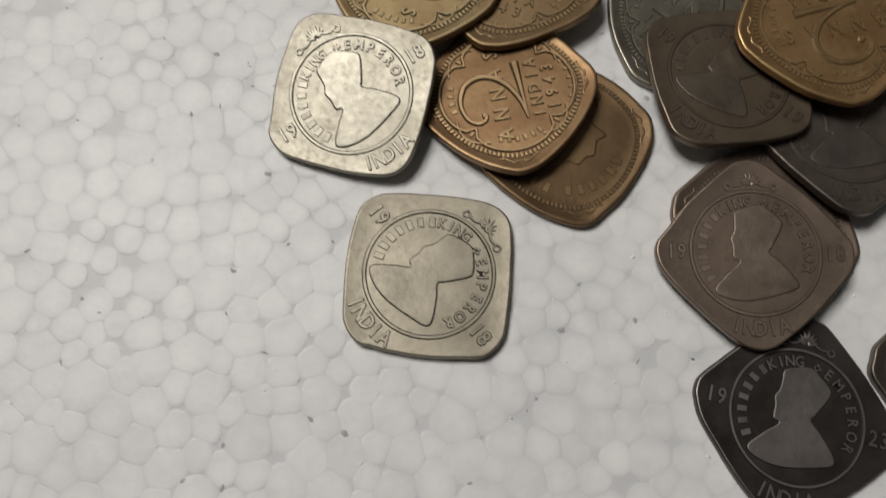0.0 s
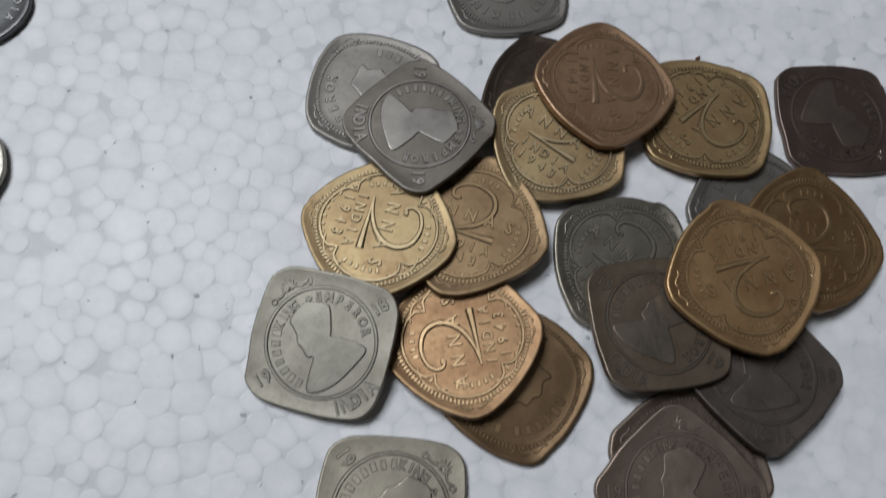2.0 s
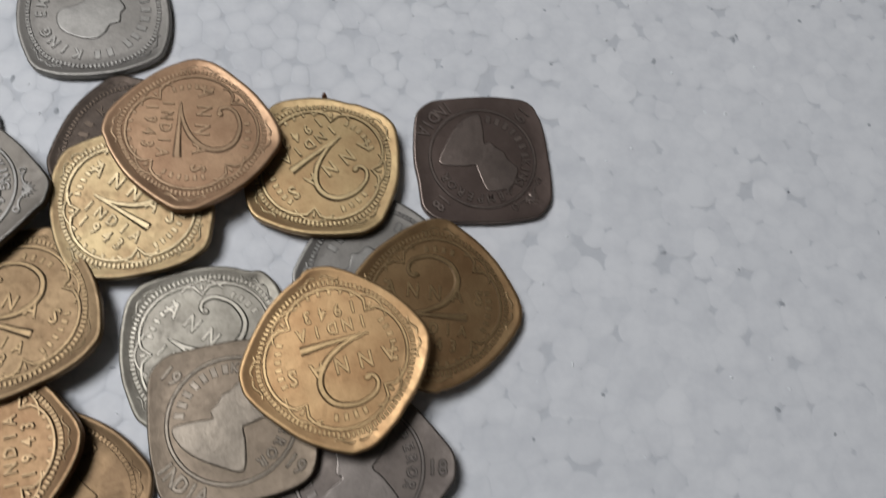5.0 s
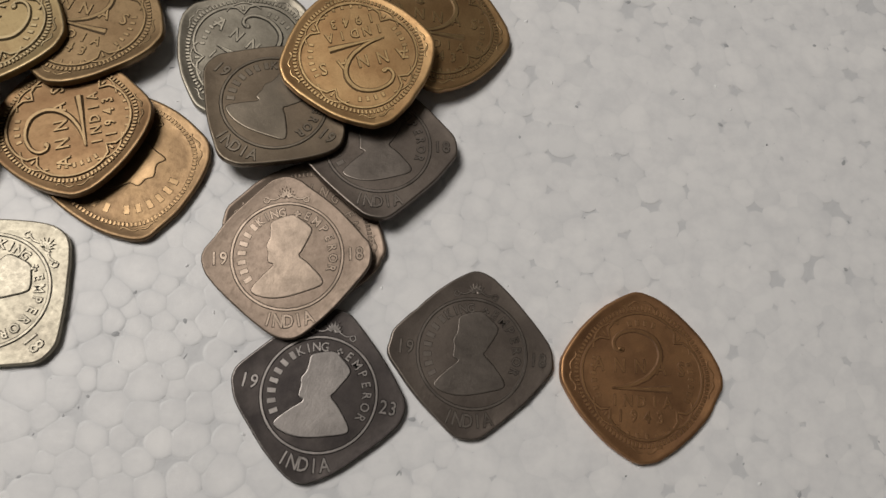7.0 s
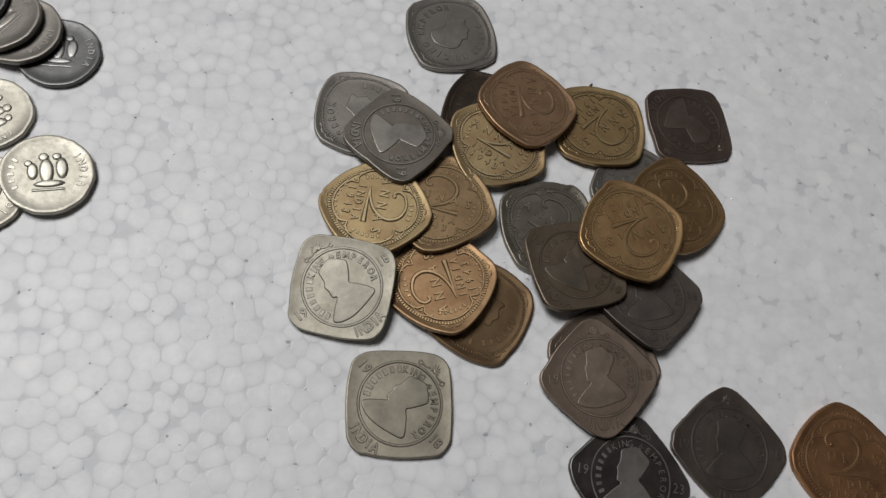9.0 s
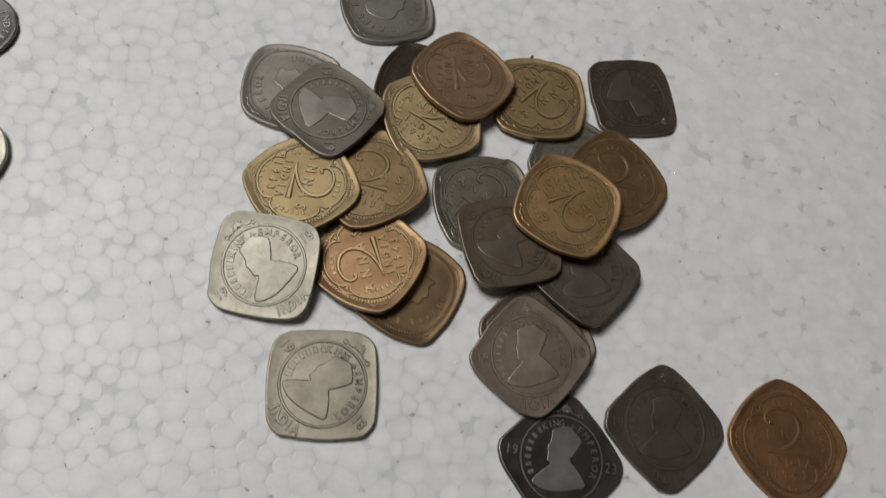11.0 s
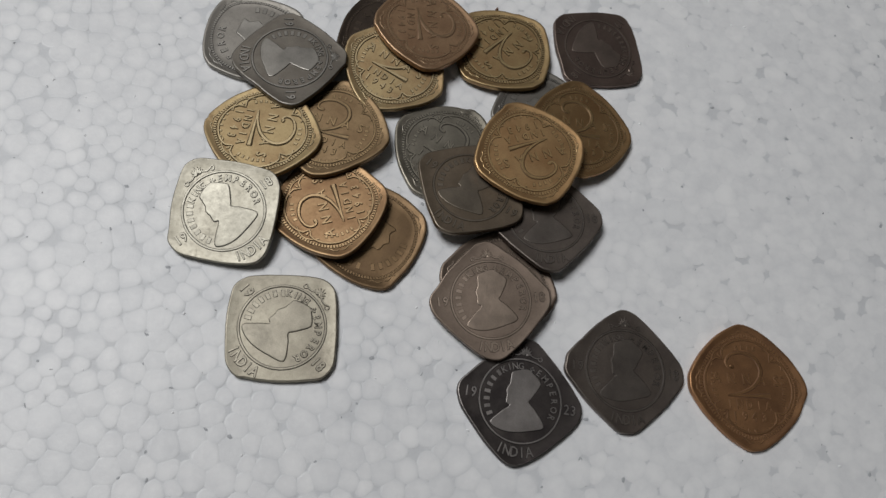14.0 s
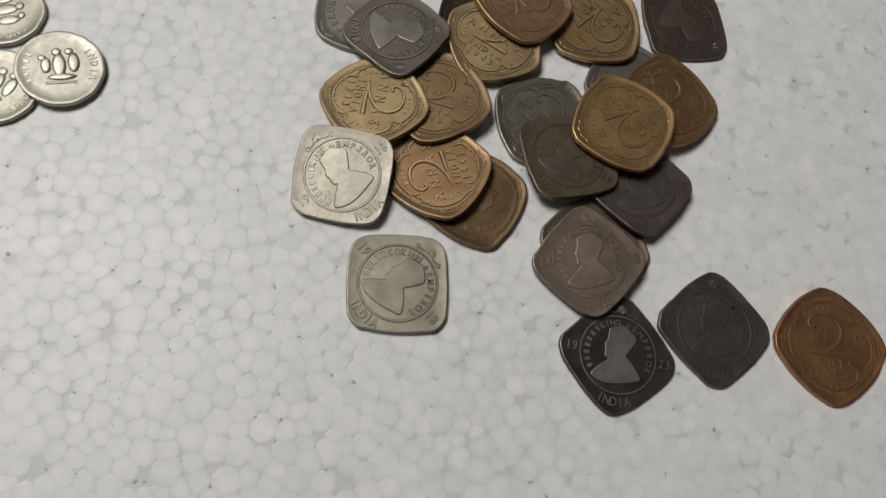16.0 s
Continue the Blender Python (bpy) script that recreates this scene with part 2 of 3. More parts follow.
def foam_sheet():
    """One sheet of expanded polystyrene, 25 mm thick: fine bead relief round the coins, plain outer band."""
    x0, x1, y0, y1, step = -144, 207, -99, 189, 0.45
    nx, ny = int((x1 - x0) / step) + 1, int((y1 - y0) / step) + 1
    gx, gy = np.meshgrid(np.linspace(x0, x1, nx), np.linspace(y0, y1, ny))
    wob = 0.12
    d1, d2, d3, v1 = bead_field(gx + wob * np.sin(gy * 1.9), gy + wob * np.sin(gx * 1.7 + 1))
    seam = (1 - smoothstep(0.0, 0.3, d2 - d1)) * smoothstep(-1.2, -0.1, d1)
    past = smoothstep(-0.25, 0.45, d1)
    gap = np.clip(0.9 * past + 0.25 * seam, 0, 1)
    h = -0.045 * smoothstep(-1.3, 0.1, d1) - 0.085 * past - 0.03 * seam - 0.04 * v1
    h = 0.4 * h
    h -= h.max() + 0.024
    edge = np.minimum(np.minimum(gx - x0, x1 - gx), np.minimum(gy - y0, y1 - gy))
    h *= np.clip(edge / 2, 0, 1)
    verts = np.stack([gx, gy, h], -1).reshape(-1, 3) * MM
    i = np.arange(nx * ny).reshape(ny, nx)
    quads = np.stack([i[:-1, :-1], i[:-1, 1:], i[1:, 1:], i[1:, :-1]], -1).reshape(-1, 4)
    n0 = len(verts)
    X0, X1, Y0, Y1, Z = -500, 600, -450, 600, -25
    extra = [(X0, Y0, 0), (X1, Y0, 0), (X1, Y1, 0), (X0, Y1, 0), (X0, Y0, Z), (X1, Y0, Z), (X1, Y1, Z), (X0, Y1, Z)]
    c = [0, nx - 1, nx * ny - 1, nx * (ny - 1)]
    faces = quads.tolist()
    # outer band: one face for each side, joined along the whole inner edge
    south = [int(k) for k in i[0, :]]
    east = [int(k) for k in i[:, -1]]
    north = [int(k) for k in i[-1, ::-1]]
    west = [int(k) for k in i[::-1, 0]]
    for side, a, b in ((south, n0, n0 + 1), (east, n0 + 1, n0 + 2), (north, n0 + 2, n0 + 3), (west, n0 + 3, n0)):
        faces.append([a, b] + side[::-1])
    for a, b in ((0, 1), (1, 2), (2, 3), (3, 0)):
        faces.append([n0 + b, n0 + a, n0 + a + 4, n0 + b + 4])
    faces.append([n0 + 4, n0 + 7, n0 + 6, n0 + 5])
    verts = verts.tolist() + [(x * MM, y * MM, z * MM) for x, y, z in extra]
    ob = mesh_object("foam_sheet", verts, faces, FOAM)
    ob.data.polygons.foreach_set("use_smooth", [True] * len(quads) + [False] * (len(faces) - len(quads)))
    for name, a in (("bead", v1), ("gap", gap)):
        at = ob.data.attributes.new(name, "FLOAT", "POINT")
        at.data.foreach_set("value", np.r_[a.ravel(), np.full(8, 0.5 if name == "bead" else 0.2)].astype(np.float32))
    return tagged(ob, "white expanded polystyrene sheet of fused round beads", "foam sheet", kind="structure")


SHEET = foam_sheet()


def bead_cells():
    """The beads of the sheet's middle: each a disc cut straight where it is pressed against its neighbours. Gives rows of x, y, height, own number and the reach in each direction, in mm."""
    at, rad, val = LAYOUT
    n = BEAD_SIDES
    angle = np.arange(n) * 2 * np.pi / n
    iy, ix = (g.ravel() for g in np.mgrid[-30:55, -40:60])

    def where(cy, cx):
        a, b = cy % BEADS, cx % BEADS
        return at[a, b, 0] + (cx - b) * BEAD, at[a, b, 1] + (cy - a) * BEAD_ROW, rad[a, b] * 1.03, val[a, b]

    x, y, r, v = where(iy, ix)
    reach = np.repeat(r[:, None], n, 1)
    for dy in range(-3, 4):
        for dx in range(-3, 4):
            if dx or dy:
                x2, y2, r2, _ = where(iy + dy, ix + dx)
                ex, ey = x2 - x, y2 - y
                far = np.hypot(ex, ey) + 1e-6
                wall = np.maximum((far * far + r * r - r2 * r2) / (2 * far), 0.38 * r)
                along = np.cos(angle[None, :] - np.arctan2(ey, ex)[:, None])
                reach = np.where(along > 0.08, np.minimum(reach, wall[:, None] / np.maximum(along, 0.08)), reach)
    rng = np.random.default_rng(12)
    first, second = rng.uniform(0, 2 * np.pi, (2, len(x), 1))
    reach *= 1.0 + 0.06 * np.sin(2 * angle + first) + 0.04 * np.sin(3 * angle + second) + rng.uniform(-0.03, 0.025, reach.shape)
    for _ in range(2):
        reach = 0.25 * np.roll(reach, 1, 1) + 0.5 * reach + 0.25 * np.roll(reach, -1, 1)
    top = -0.005 * v - 0.02 * (rng.uniform(0, 1, len(x)) > 0.9)
    keep = (x > -140) & (x < 203) & (y > -95) & (y < 185)
    return list(zip(x[keep], y[keep], top[keep], reach[keep]))


BEAD_SIDES = 24
BEAD_RINGS = ((1.09, -0.045), (1.0, -0.015), (0.92, -0.006), (0.78, -0.003), (0.55, -0.001), (0.3, -0.0003))
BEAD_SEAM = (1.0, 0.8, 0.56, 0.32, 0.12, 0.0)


def bead_mesh(name, places, material, origin=None):
    """Low pressed beads standing a little out of the sheet."""
    n, rings = BEAD_SIDES, len(BEAD_RINGS)
    angle = np.arange(n) * 2 * np.pi / n
    one = [(k * n + j, k * n + (j + 1) % n, (k + 1) * n + (j + 1) % n, (k + 1) * n + j) for k in range(rings - 1) for j in range(n)]
    m = (rings - 1) * n
    one += [(m + j, m + (j + 1) % n, rings * n) for j in range(n)]
    v, f, fused = [], [], []
    for x, y, top, reach in places:
        # lower relief and weaker rim grey towards the sheet's far side
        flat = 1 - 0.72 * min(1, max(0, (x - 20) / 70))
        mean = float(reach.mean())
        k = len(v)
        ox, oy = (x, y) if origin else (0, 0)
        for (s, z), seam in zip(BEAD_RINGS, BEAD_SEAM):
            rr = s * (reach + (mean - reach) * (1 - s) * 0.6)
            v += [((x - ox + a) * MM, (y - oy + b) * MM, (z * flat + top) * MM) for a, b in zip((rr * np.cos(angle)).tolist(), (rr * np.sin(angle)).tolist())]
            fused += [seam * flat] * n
        v.append(((x - ox) * MM, (y - oy) * MM, top * MM))
        fused.append(0.0)
        f += [tuple(k + i for i in face) for face in one]
    me = bpy.data.meshes.new(name)
    me.from_pydata(v, [], f)
    me.materials.append(material)
    me.polygons.foreach_set("use_smooth", [True] * len(me.polygons))
    # grey that grows towards each bead's rim
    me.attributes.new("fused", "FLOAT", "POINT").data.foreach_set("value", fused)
    me.update()
    return me


def foam_beads(sheet):
    """The beads of the sheet's upper face: those beside the heap one by one, all others in one mesh."""
    rows = sorted(bead_cells(), key=lambda p: math.hypot(p[0] + 25, p[1] - 8))
    for row in rows[:300]:
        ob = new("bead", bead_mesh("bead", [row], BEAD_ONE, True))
        ob.parent = sheet
        ob.matrix_basis = Matrix.Translation((row[0] * MM, row[1] * MM, 0))
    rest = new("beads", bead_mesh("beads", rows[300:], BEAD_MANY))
    rest.parent = sheet
    tagged(rest, kind="stuff")


foam_beads(SHEET)


def crumbs(name, material, label, count, small, large, seed, squash, sunk):
    """Small uneven lumps strewn over the sheet, all in one mesh: specks, grey patches and glint facets."""
    rng = random.Random(seed)
    v, f = [], []
    rand = np.random.default_rng(seed)
    px, py = rand.uniform(-130, 180, 6 * count), rand.uniform(-80, 165, 6 * count)
    keep = bead_field(px, py)[0] > (-0.1 if sunk else -9)
    spots = list(zip(px[keep].tolist(), py[keep].tolist()))[:count]
    for _ in range(len(spots)):
        x, y = spots[_]
        r = rng.uniform(small, large)
        a, s = rng.uniform(0, 6.28), rng.uniform(0.22, 0.9)
        n = len(v)
        for k in range(6):
            t = k * math.pi / 3
            u, w = r * math.cos(t) * rng.uniform(0.7, 1.2), r * s * math.sin(t) * rng.uniform(0.7, 1.2)
            px, py = x + u * math.cos(a) - w * math.sin(a), y + u * math.sin(a) + w * math.cos(a)
            v += [(px * MM, py * MM, -0.3 * MM), (px * MM, py * MM, -0.03 * MM)]
        v.append((x * MM, y * MM, (r * squash - 0.01) * MM))
        for k in range(6):
            p, q = n + 2 * k, n + 2 * ((k + 1) % 6)
            f += [(p, q, q + 1, p + 1), (p + 1, q + 1, n + 12)]
    return tagged(mesh_object(name, v, f, material), label, "specks", kind="stuff")


# dark lumps stand for dirt and for the shade in pits between beads
crumbs("dark_specks", SPECK, "small dark grey specks on the foam, for dirt and shaded pits", 110, 0.08, 0.38, 3, 0.3, True)
crumbs("grey_patches", GREY_PATCH, "thin grey patches in the hollows between foam beads", 420, 0.2, 0.7, 4, 0.1, True)
# added facets that catch the lamp, in place of glints on the beads
crumbs("glint_facets", GLINT, "tiny glossy white facets added as glints on the foam", 380, 0.15, 0.5, 8, 0.5, False)


def rust_crumb(x, y, high):
    """One uneven rust-brown grain standing on the foam, in mm."""
    rng = random.Random(7)
    v, f, n = [], [], 8
    for z, r in ((0.0, 0.34), (0.3, 0.44), (0.62, 0.36), (0.88, 0.26)):
        v += [((x + r * rng.uniform(0.8, 1.2) * math.cos(k * math.pi / 4)) * MM, (y + r * rng.uniform(0.8, 1.2) * math.sin(k * math.pi / 4)) * MM, z * high * MM) for k in range(n)]
    v.append((x * MM, y * MM, high * MM))
    for row in range(3):
        f += [(row * n + k, row * n + (k + 1) % n, (row + 1) * n + (k + 1) % n, (row + 1) * n + k) for k in range(n)]
    f += [(3 * n + k, 3 * n + (k + 1) % n, 4 * n) for k in range(n)]
    f.append(tuple(range(n))[::-1])
    return tagged(mesh_object("crumb", v, f, RUST, smooth=True), "tiny rust-brown crumb on the foam beside a brass coin", "crumb")


rust_crumb(46.4, 85.1, 1.6)


# ---- glyphs from the built-in font ----
GLYPHS = {}


def glyph(ch):
    """Flat outline faces of one character, 1 high, with its advance."""
    if ch not in GLYPHS:
        cu = bpy.data.curves.new("glyph", "FONT")
        cu.body, cu.size, cu.resolution_u, cu.offset = ch, 1.0, 2, 0.01
        ob = bpy.data.objects.new("glyph", cu)
        scene.collection.objects.link(ob)
        dg = bpy.context.evaluated_depsgraph_get()
        me = bpy.data.meshes.new_from_object(ob.evaluated_get(dg))
        v = [(p.co.x, p.co.y) for p in me.vertices]
        f = [tuple(p.vertices) for p in me.polygons]
        x0, x1 = (min(p[0] for p in v), max(p[0] for p in v)) if v else (0, 0.3)
        GLYPHS[ch] = ([((x - (x0 + x1) / 2) / 0.7, y / 0.7) for x, y in v], f, (x1 - x0) / 0.7)
        bpy.data.objects.remove(ob)
        bpy.data.curves.remove(cu)
        bpy.data.meshes.remove(me)
    return GLYPHS[ch]


class Relief:
    """Gathers raised shapes on a coin's face, in mm, into one mesh."""

    def __init__(self, low, high):
        self.v, self.f, self.low, self.high, self.dark = [], [], low, high, set()

    def flat(self, pts, faces):
        """Raise a flat shape: its faces at the top and sloped walls down to the field along its open edges."""
        n, m = len(self.v), len(pts)
        edges = {(a, b) for f in faces for a, b in zip(f, f[1:] + f[:1])}
        rim = [(a, b) for a, b in edges if (b, a) not in edges]
        out = {}
        for a, b in rim:
            dx, dy = pts[b][0] - pts[a][0], pts[b][1] - pts[a][1]
            d = math.hypot(dx, dy) or 1
            for k in (a, b):
                ox, oy = out.get(k, (0, 0))
                out[k] = (ox + dy / d, oy - dx / d)
        self.v += [(x, y, self.high) for x, y in pts]
        for k, (x, y) in enumerate(pts):
            ox, oy = out.get(k, (0, 0))
            d = math.hypot(ox, oy) or 1
            self.v.append((x + 0.15 * ox / d, y + 0.15 * oy / d, self.low))
        for f in faces:
            self.f.append(tuple(n + a for a in f))
        for a, b in sorted(rim):
            self.dark.add(len(self.f))
            self.f.append((n + a, n + m + a, n + m + b, n + b))

    def put(self, pts, faces, x, y, turn, sx, sy=None):
        sy = sy or sx
        c, s = math.cos(turn), math.sin(turn)
        self.flat([(x + c * px * sx - s * py * sy, y + s * px * sx + c * py * sy) for px, py in pts], [tuple(f) for f in faces])

    def letter(self, ch, x, y, turn, size, wide=1.0):
        pts, faces, _ = glyph(ch)
        self.put(pts, faces, x, y, turn, size * wide, size)

    def bar(self, x, y, turn, w, h):
        self.put([(-0.5, 0), (0.5, 0), (0.5, 1), (-0.5, 1)], [(0, 1, 2, 3)], x, y, turn, w, h)

    def ribbon(self, pts, width, closed=False):
        """A raised line with a rounded back along points; width: one for all, or one for each point."""
        m = len(pts)
        n = len(self.v)
        for k, (x, y) in enumerate(pts):
            ax, ay = pts[(k - 1) % m] if closed or k else pts[k]
            bx, by = pts[(k + 1) % m] if closed or k < m - 1 else pts[k]
            dx, dy = bx - ax, by - ay
            d = math.hypot(dx, dy) or 1
            w = width if isinstance(width, (int, float)) else width[k]
            nx, ny = -dy / d * w / 2, dx / d * w / 2
            self.v += [(x + nx, y + ny, self.low), (x + nx * 0.45, y + ny * 0.45, self.high), (x - nx * 0.45, y - ny * 0.45, self.high), (x - nx, y - ny, self.low)]
        for k in range(m if closed else m - 1):
            a, b = n + 4 * k, n + 4 * ((k + 1) % m)
            for j in range(3):
                if j != 1:
                    self.dark.add(len(self.f))
                self.f.append((a + j, a + j + 1, b + j + 1, b + j))

    def mound(self, pts, height, steps=4):
        """A rounded raised shape from its outline, highest inside."""
        cx, cy = sum(p[0] for p in pts) / len(pts), sum(p[1] for p in pts) / len(pts)
        n, m = len(self.v), len(pts)
        for k in range(steps + 1):
            u = k / (steps + 1)
            shrink = 1 - 0.5 * u if k else 1
            z = self.low + height * math.sin(min(1, u * 1.25) * math.pi / 2)
            if k == 1:
                shrink = 0.95
            self.v += [(cx + (x - cx) * shrink, cy + (y - cy) * shrink, z) for x, y in pts]
        for k in range(steps):
            for j in range(m):
                a, b = n + k * m + j, n + k * m + (j + 1) % m
                self.f.append((a, b, b + m, a + m))
        self.v.append((cx, cy, self.low + height))
        last = n + steps * m
        for j in range(m):
            self.f.append((last + j, last + (j + 1) % m, len(self.v) - 1))

    def mesh(self, name, metals, smooth=False):
        """metals: the worn high metal, and the wall metal darkened for dirt and shade."""
        me = bpy.data.meshes.new(name)
        me.from_pydata([(x * MM, y * MM, z * MM) for x, y, z in self.v], [], self.f)
        for m in metals:
            me.materials.append(m)
        me.polygons.foreach_set("material_index", [1 if k in self.dark else 0 for k in range(len(self.f))])
        if smooth:
            me.polygons.foreach_set("use_smooth", [True] * len(me.polygons))
        me.update()
        return me


def spline(pts, per=6):
    """A closed smooth line through a few points."""
    out, n = [], len(pts)
    for k in range(n):
        p0, p1, p2, p3 = (Vector(pts[(k + j) % n]) for j in (-1, 0, 1, 2))
        for j in range(per):
            u = j / per
            out.append(tuple(0.5 * (2 * p1 + (p2 - p0) * u + (2 * p0 - 5 * p1 + 4 * p2 - p3) * u * u + (3 * p1 - p0 - 3 * p2 + p3) * u ** 3)))
    return out


# ---- coin blanks ----
SHAPES = {"square": (10.85, 50.0, 4.4), "bowed": (11.1, 22.0, 5.0), "border": (9.75, 12.8, 6.4), "round": (9.0, 0, 0)}
THICK = 1.45
FIELDS = {"square": -0.05, "bowed": -0.12, "round": -0.10}


def outline(shape, n=96):
    """A coin's edge in mm: four bowed sides and four round corners, or a circle."""
    h, big, r = SHAPES[shape]
    if shape == "round":
        return np.array([(h * math.cos(2 * math.pi * k / n), h * math.sin(2 * math.pi * k / n)) for k in range(n)])
    k = big - h
    c = (-k + math.sqrt(k * k - 2 * (k * k - (big - r) ** 2))) / 2
    bend = math.atan2(c, c + k)
    m = n // 8
    pts = []
    for q in range(4):
        side = [(big * math.sin(x), -k + big * math.cos(x)) for x in np.linspace(bend, -bend, m, False)]
        corner = [(-c + r * math.cos(x), c + r * math.sin(x)) for x in np.linspace(math.pi / 2 + bend, math.pi - bend, m, False)]
        cq, sq = math.cos(q * math.pi / 2), math.sin(q * math.pi / 2)
        pts += [(cq * x - sq * y, sq * x + cq * y) for x, y in side + corner]
    return np.array(pts)


def inset(o, d):
    """The outline moved inwards by about d mm."""
    t = np.roll(o, -1, 0) - np.roll(o, 1, 0)
    nrm = np.stack([t[:, 1], -t[:, 0]], -1) / np.linalg.norm(t, axis=1)[:, None]
    return o - nrm * np.reshape(d, (-1, 1))


def blank_mesh(shape, material, edge, rim, seed):
    """The coin itself: worn edge, raised rim, sunk field with slight unevenness."""
    rng = random.Random(seed)
    o = outline(shape)
    n = len(o)
    wear = np.array([0.06 * math.sin(3 * 2 * math.pi * k / n + seed) + 0.04 * math.sin(11 * 2 * math.pi * k / n + 2 * seed) + rng.uniform(-0.02, 0.02) for k in range(n)])
    # a few small nicks and flats along the edge
    turn = np.arange(n)
    for _ in range(4):
        away = np.abs((turn - rng.uniform(0, n) + n / 2) % n - n / 2)
        wear += rng.uniform(0.05, 0.22) * np.exp(-(away / rng.uniform(0.8, 2.6)) ** 2)
    o = inset(o, wear + 0.02)
    field = FIELDS[shape]
    levels = [(0.35, -THICK), (0.1, -THICK + 0.1), (0.0, -THICK + 0.28), (0.0, -0.26), (0.04, -0.12), (0.13, -0.035), (0.25, 0.0), (0.25 + rim, 0.0), (0.25 + rim + 0.28, field)]
    v, f = [], []
    for d, z in levels:
        v += [(x, y, z) for x, y in inset(o, d)]
    inner = inset(o, levels[-1][0])
    for s in (0.75, 0.45, 0.2):
        v += [(x * s, y * s, field + 0.01 * rng.uniform(-1, 1) * s) for x, y in inner]
    rows = len(levels) + 3
    for k in range(rows - 1):
        for j in range(n):
            a, b = k * n + j, k * n + (j + 1) % n
            f.append((a, b, b + n, a + n))
    v.append((0, 0, field))
    for j in range(n):
        f.append(((rows - 1) * n + j, (rows - 1) * n + (j + 1) % n, len(v) - 1))
    f.append(tuple(range(n))[::-1])
    me = bpy.data.meshes.new("coin_blank")
    me.from_pydata([(x * MM, y * MM, z * MM) for x, y, z in v], [], f)
    me.materials.append(material)
    me.materials.append(edge)
    me.polygons.foreach_set("material_index", [1 if 5 * n <= k < 6 * n else 0 for k in range(len(f))])
    me.polygons.foreach_set("use_smooth", [True] * (len(f) - 1) + [False])
    me.update()
    return me


# ---- coin faces, built upright with +y up, in mm; each gives (part name, mesh, matrix, label) ----
LETTERS = {}


def letter_mesh(ch, size, wide, low, high, material):
    key = (ch, size, wide, low, high, material[0].name)
    if key not in LETTERS:
        r = Relief(low, high)
        if ch == "#":
            r.high = low + 0.55 * (high - low)
            r.bar(0, 0, 0, size * 0.5, size * 0.9)
        else:
            r.letter(ch, 0, 0, 0, size, wide)
        LETTERS[key] = r.mesh("letter", material)
    return LETTERS[key]


class Face:
    """One side of a coin: the field's height, the lift of the relief and its metal; gathers parts."""

    def __init__(self, field, lift, material):
        self.low, self.high, self.material, self.parts = field - 0.03, field + lift, material, []

    def add(self, name, relief, label="", smooth=False, kind=""):
        self.parts.append((name, relief.mesh(name, self.material, smooth), Matrix(), label, kind))

    def relief(self, more=1.0):
        return Relief(self.low, self.low + (self.high - self.low) * more)

    def char(self, ch, x, y, turn, size, wide):
        if ch == " ":
            return
        name = "digit" if ch.isdigit() else "worn_letter" if ch == "#" else "letter"
        me = letter_mesh(ch, size, wide, self.low, self.high, self.material)
        self.parts.append((name, me, Matrix.Translation((x * MM, y * MM, 0)) @ Matrix.Rotation(turn, 4, "Z"), "", ""))

    def line(self, text, x, y, size, step, wide=0.85):
        for k, ch in enumerate(text):
            self.char(ch, x + (k - (len(text) - 1) / 2) * step, y, 0, size, wide)

    def arc(self, text, radius, start, end, size, wide=0.9):
        """Clockwise from start to end, feet inwards."""
        for k, ch in enumerate(text):
            a = radians(start + (end - start) * k / (len(text) - 1))
            self.char(ch, radius * math.cos(a), radius * math.sin(a), a - math.pi / 2, size, wide)

    def under(self, text, radius, half, size, wide=0.8):
        """Along the bottom, feet outwards."""
        for k, ch in enumerate(text):
            a = radians(-90 - half + 2 * half * k / (len(text) - 1))
            self.char(ch, radius * math.cos(a), radius * math.sin(a), a + math.pi / 2, size, wide)


def bust(face, scale=1.0, crowned=False, more=1.0):
    """A plain raised head-and-shoulders silhouette, flat and without features."""
    pts = [(-5.5, -5.2), (-3.9, -3.1), (-2.4, -1.7), (-2.2, -1.2), (-2.9, -0.8), (-2.9, 0.7), (-3.1, 1.8), (-2.6, 2.9), (-2.5, 4.1), (-2.3, 5.4), (-0.3, 6.3), (1.0, 6.5), (1.7, 6.1), (3.4, 4.7), (3.7, 3.6), (2.3, 0.9), (1.8, -0.1), (3.3, -1.5), (5.3, -4.4), (2.5, -5.7), (-1.0, -6.5), (-3.8, -6.3)]
    if crowned:
        pts = [(-0.6, -5.6), (-1.2, -4.2), (-3.0, -3.4), (-3.2, -2.2), (-4.0, -1.0), (-3.3, 0.2), (-3.6, 1.9), (-3.1, 3.5), (-1.2, 4.7), (1.6, 5.2), (3.6, 4.0), (4.0, 2.4), (2.9, 0.8), (2.4, -1.2), (2.8, -3.2), (1.1, -4.4)]
    o = np.array(spline([(x * scale, y * scale) for x, y in pts], 5))[::-1]
    r = face.relief()
    top = r.low + (r.high - r.low) * more
    m = len(o)
    for d, z in ((-0.11, r.low), (0.03, r.low + 0.85 * (top - r.low)), (0.15, top)):
        r.v += [(x, y, z) for x, y in inset(o, d)]
    for k in range(2):
        for j in range(m):
            a, b = k * m + j, k * m + (j + 1) % m
            if k == 0:
                r.dark.add(len(r.f))
            r.f.append((a, b, b + m, a + m))
    r.f.append(tuple(range(2 * m, 3 * m)))
    face.add("portrait", r, "plain flat raised bust, worn smooth")


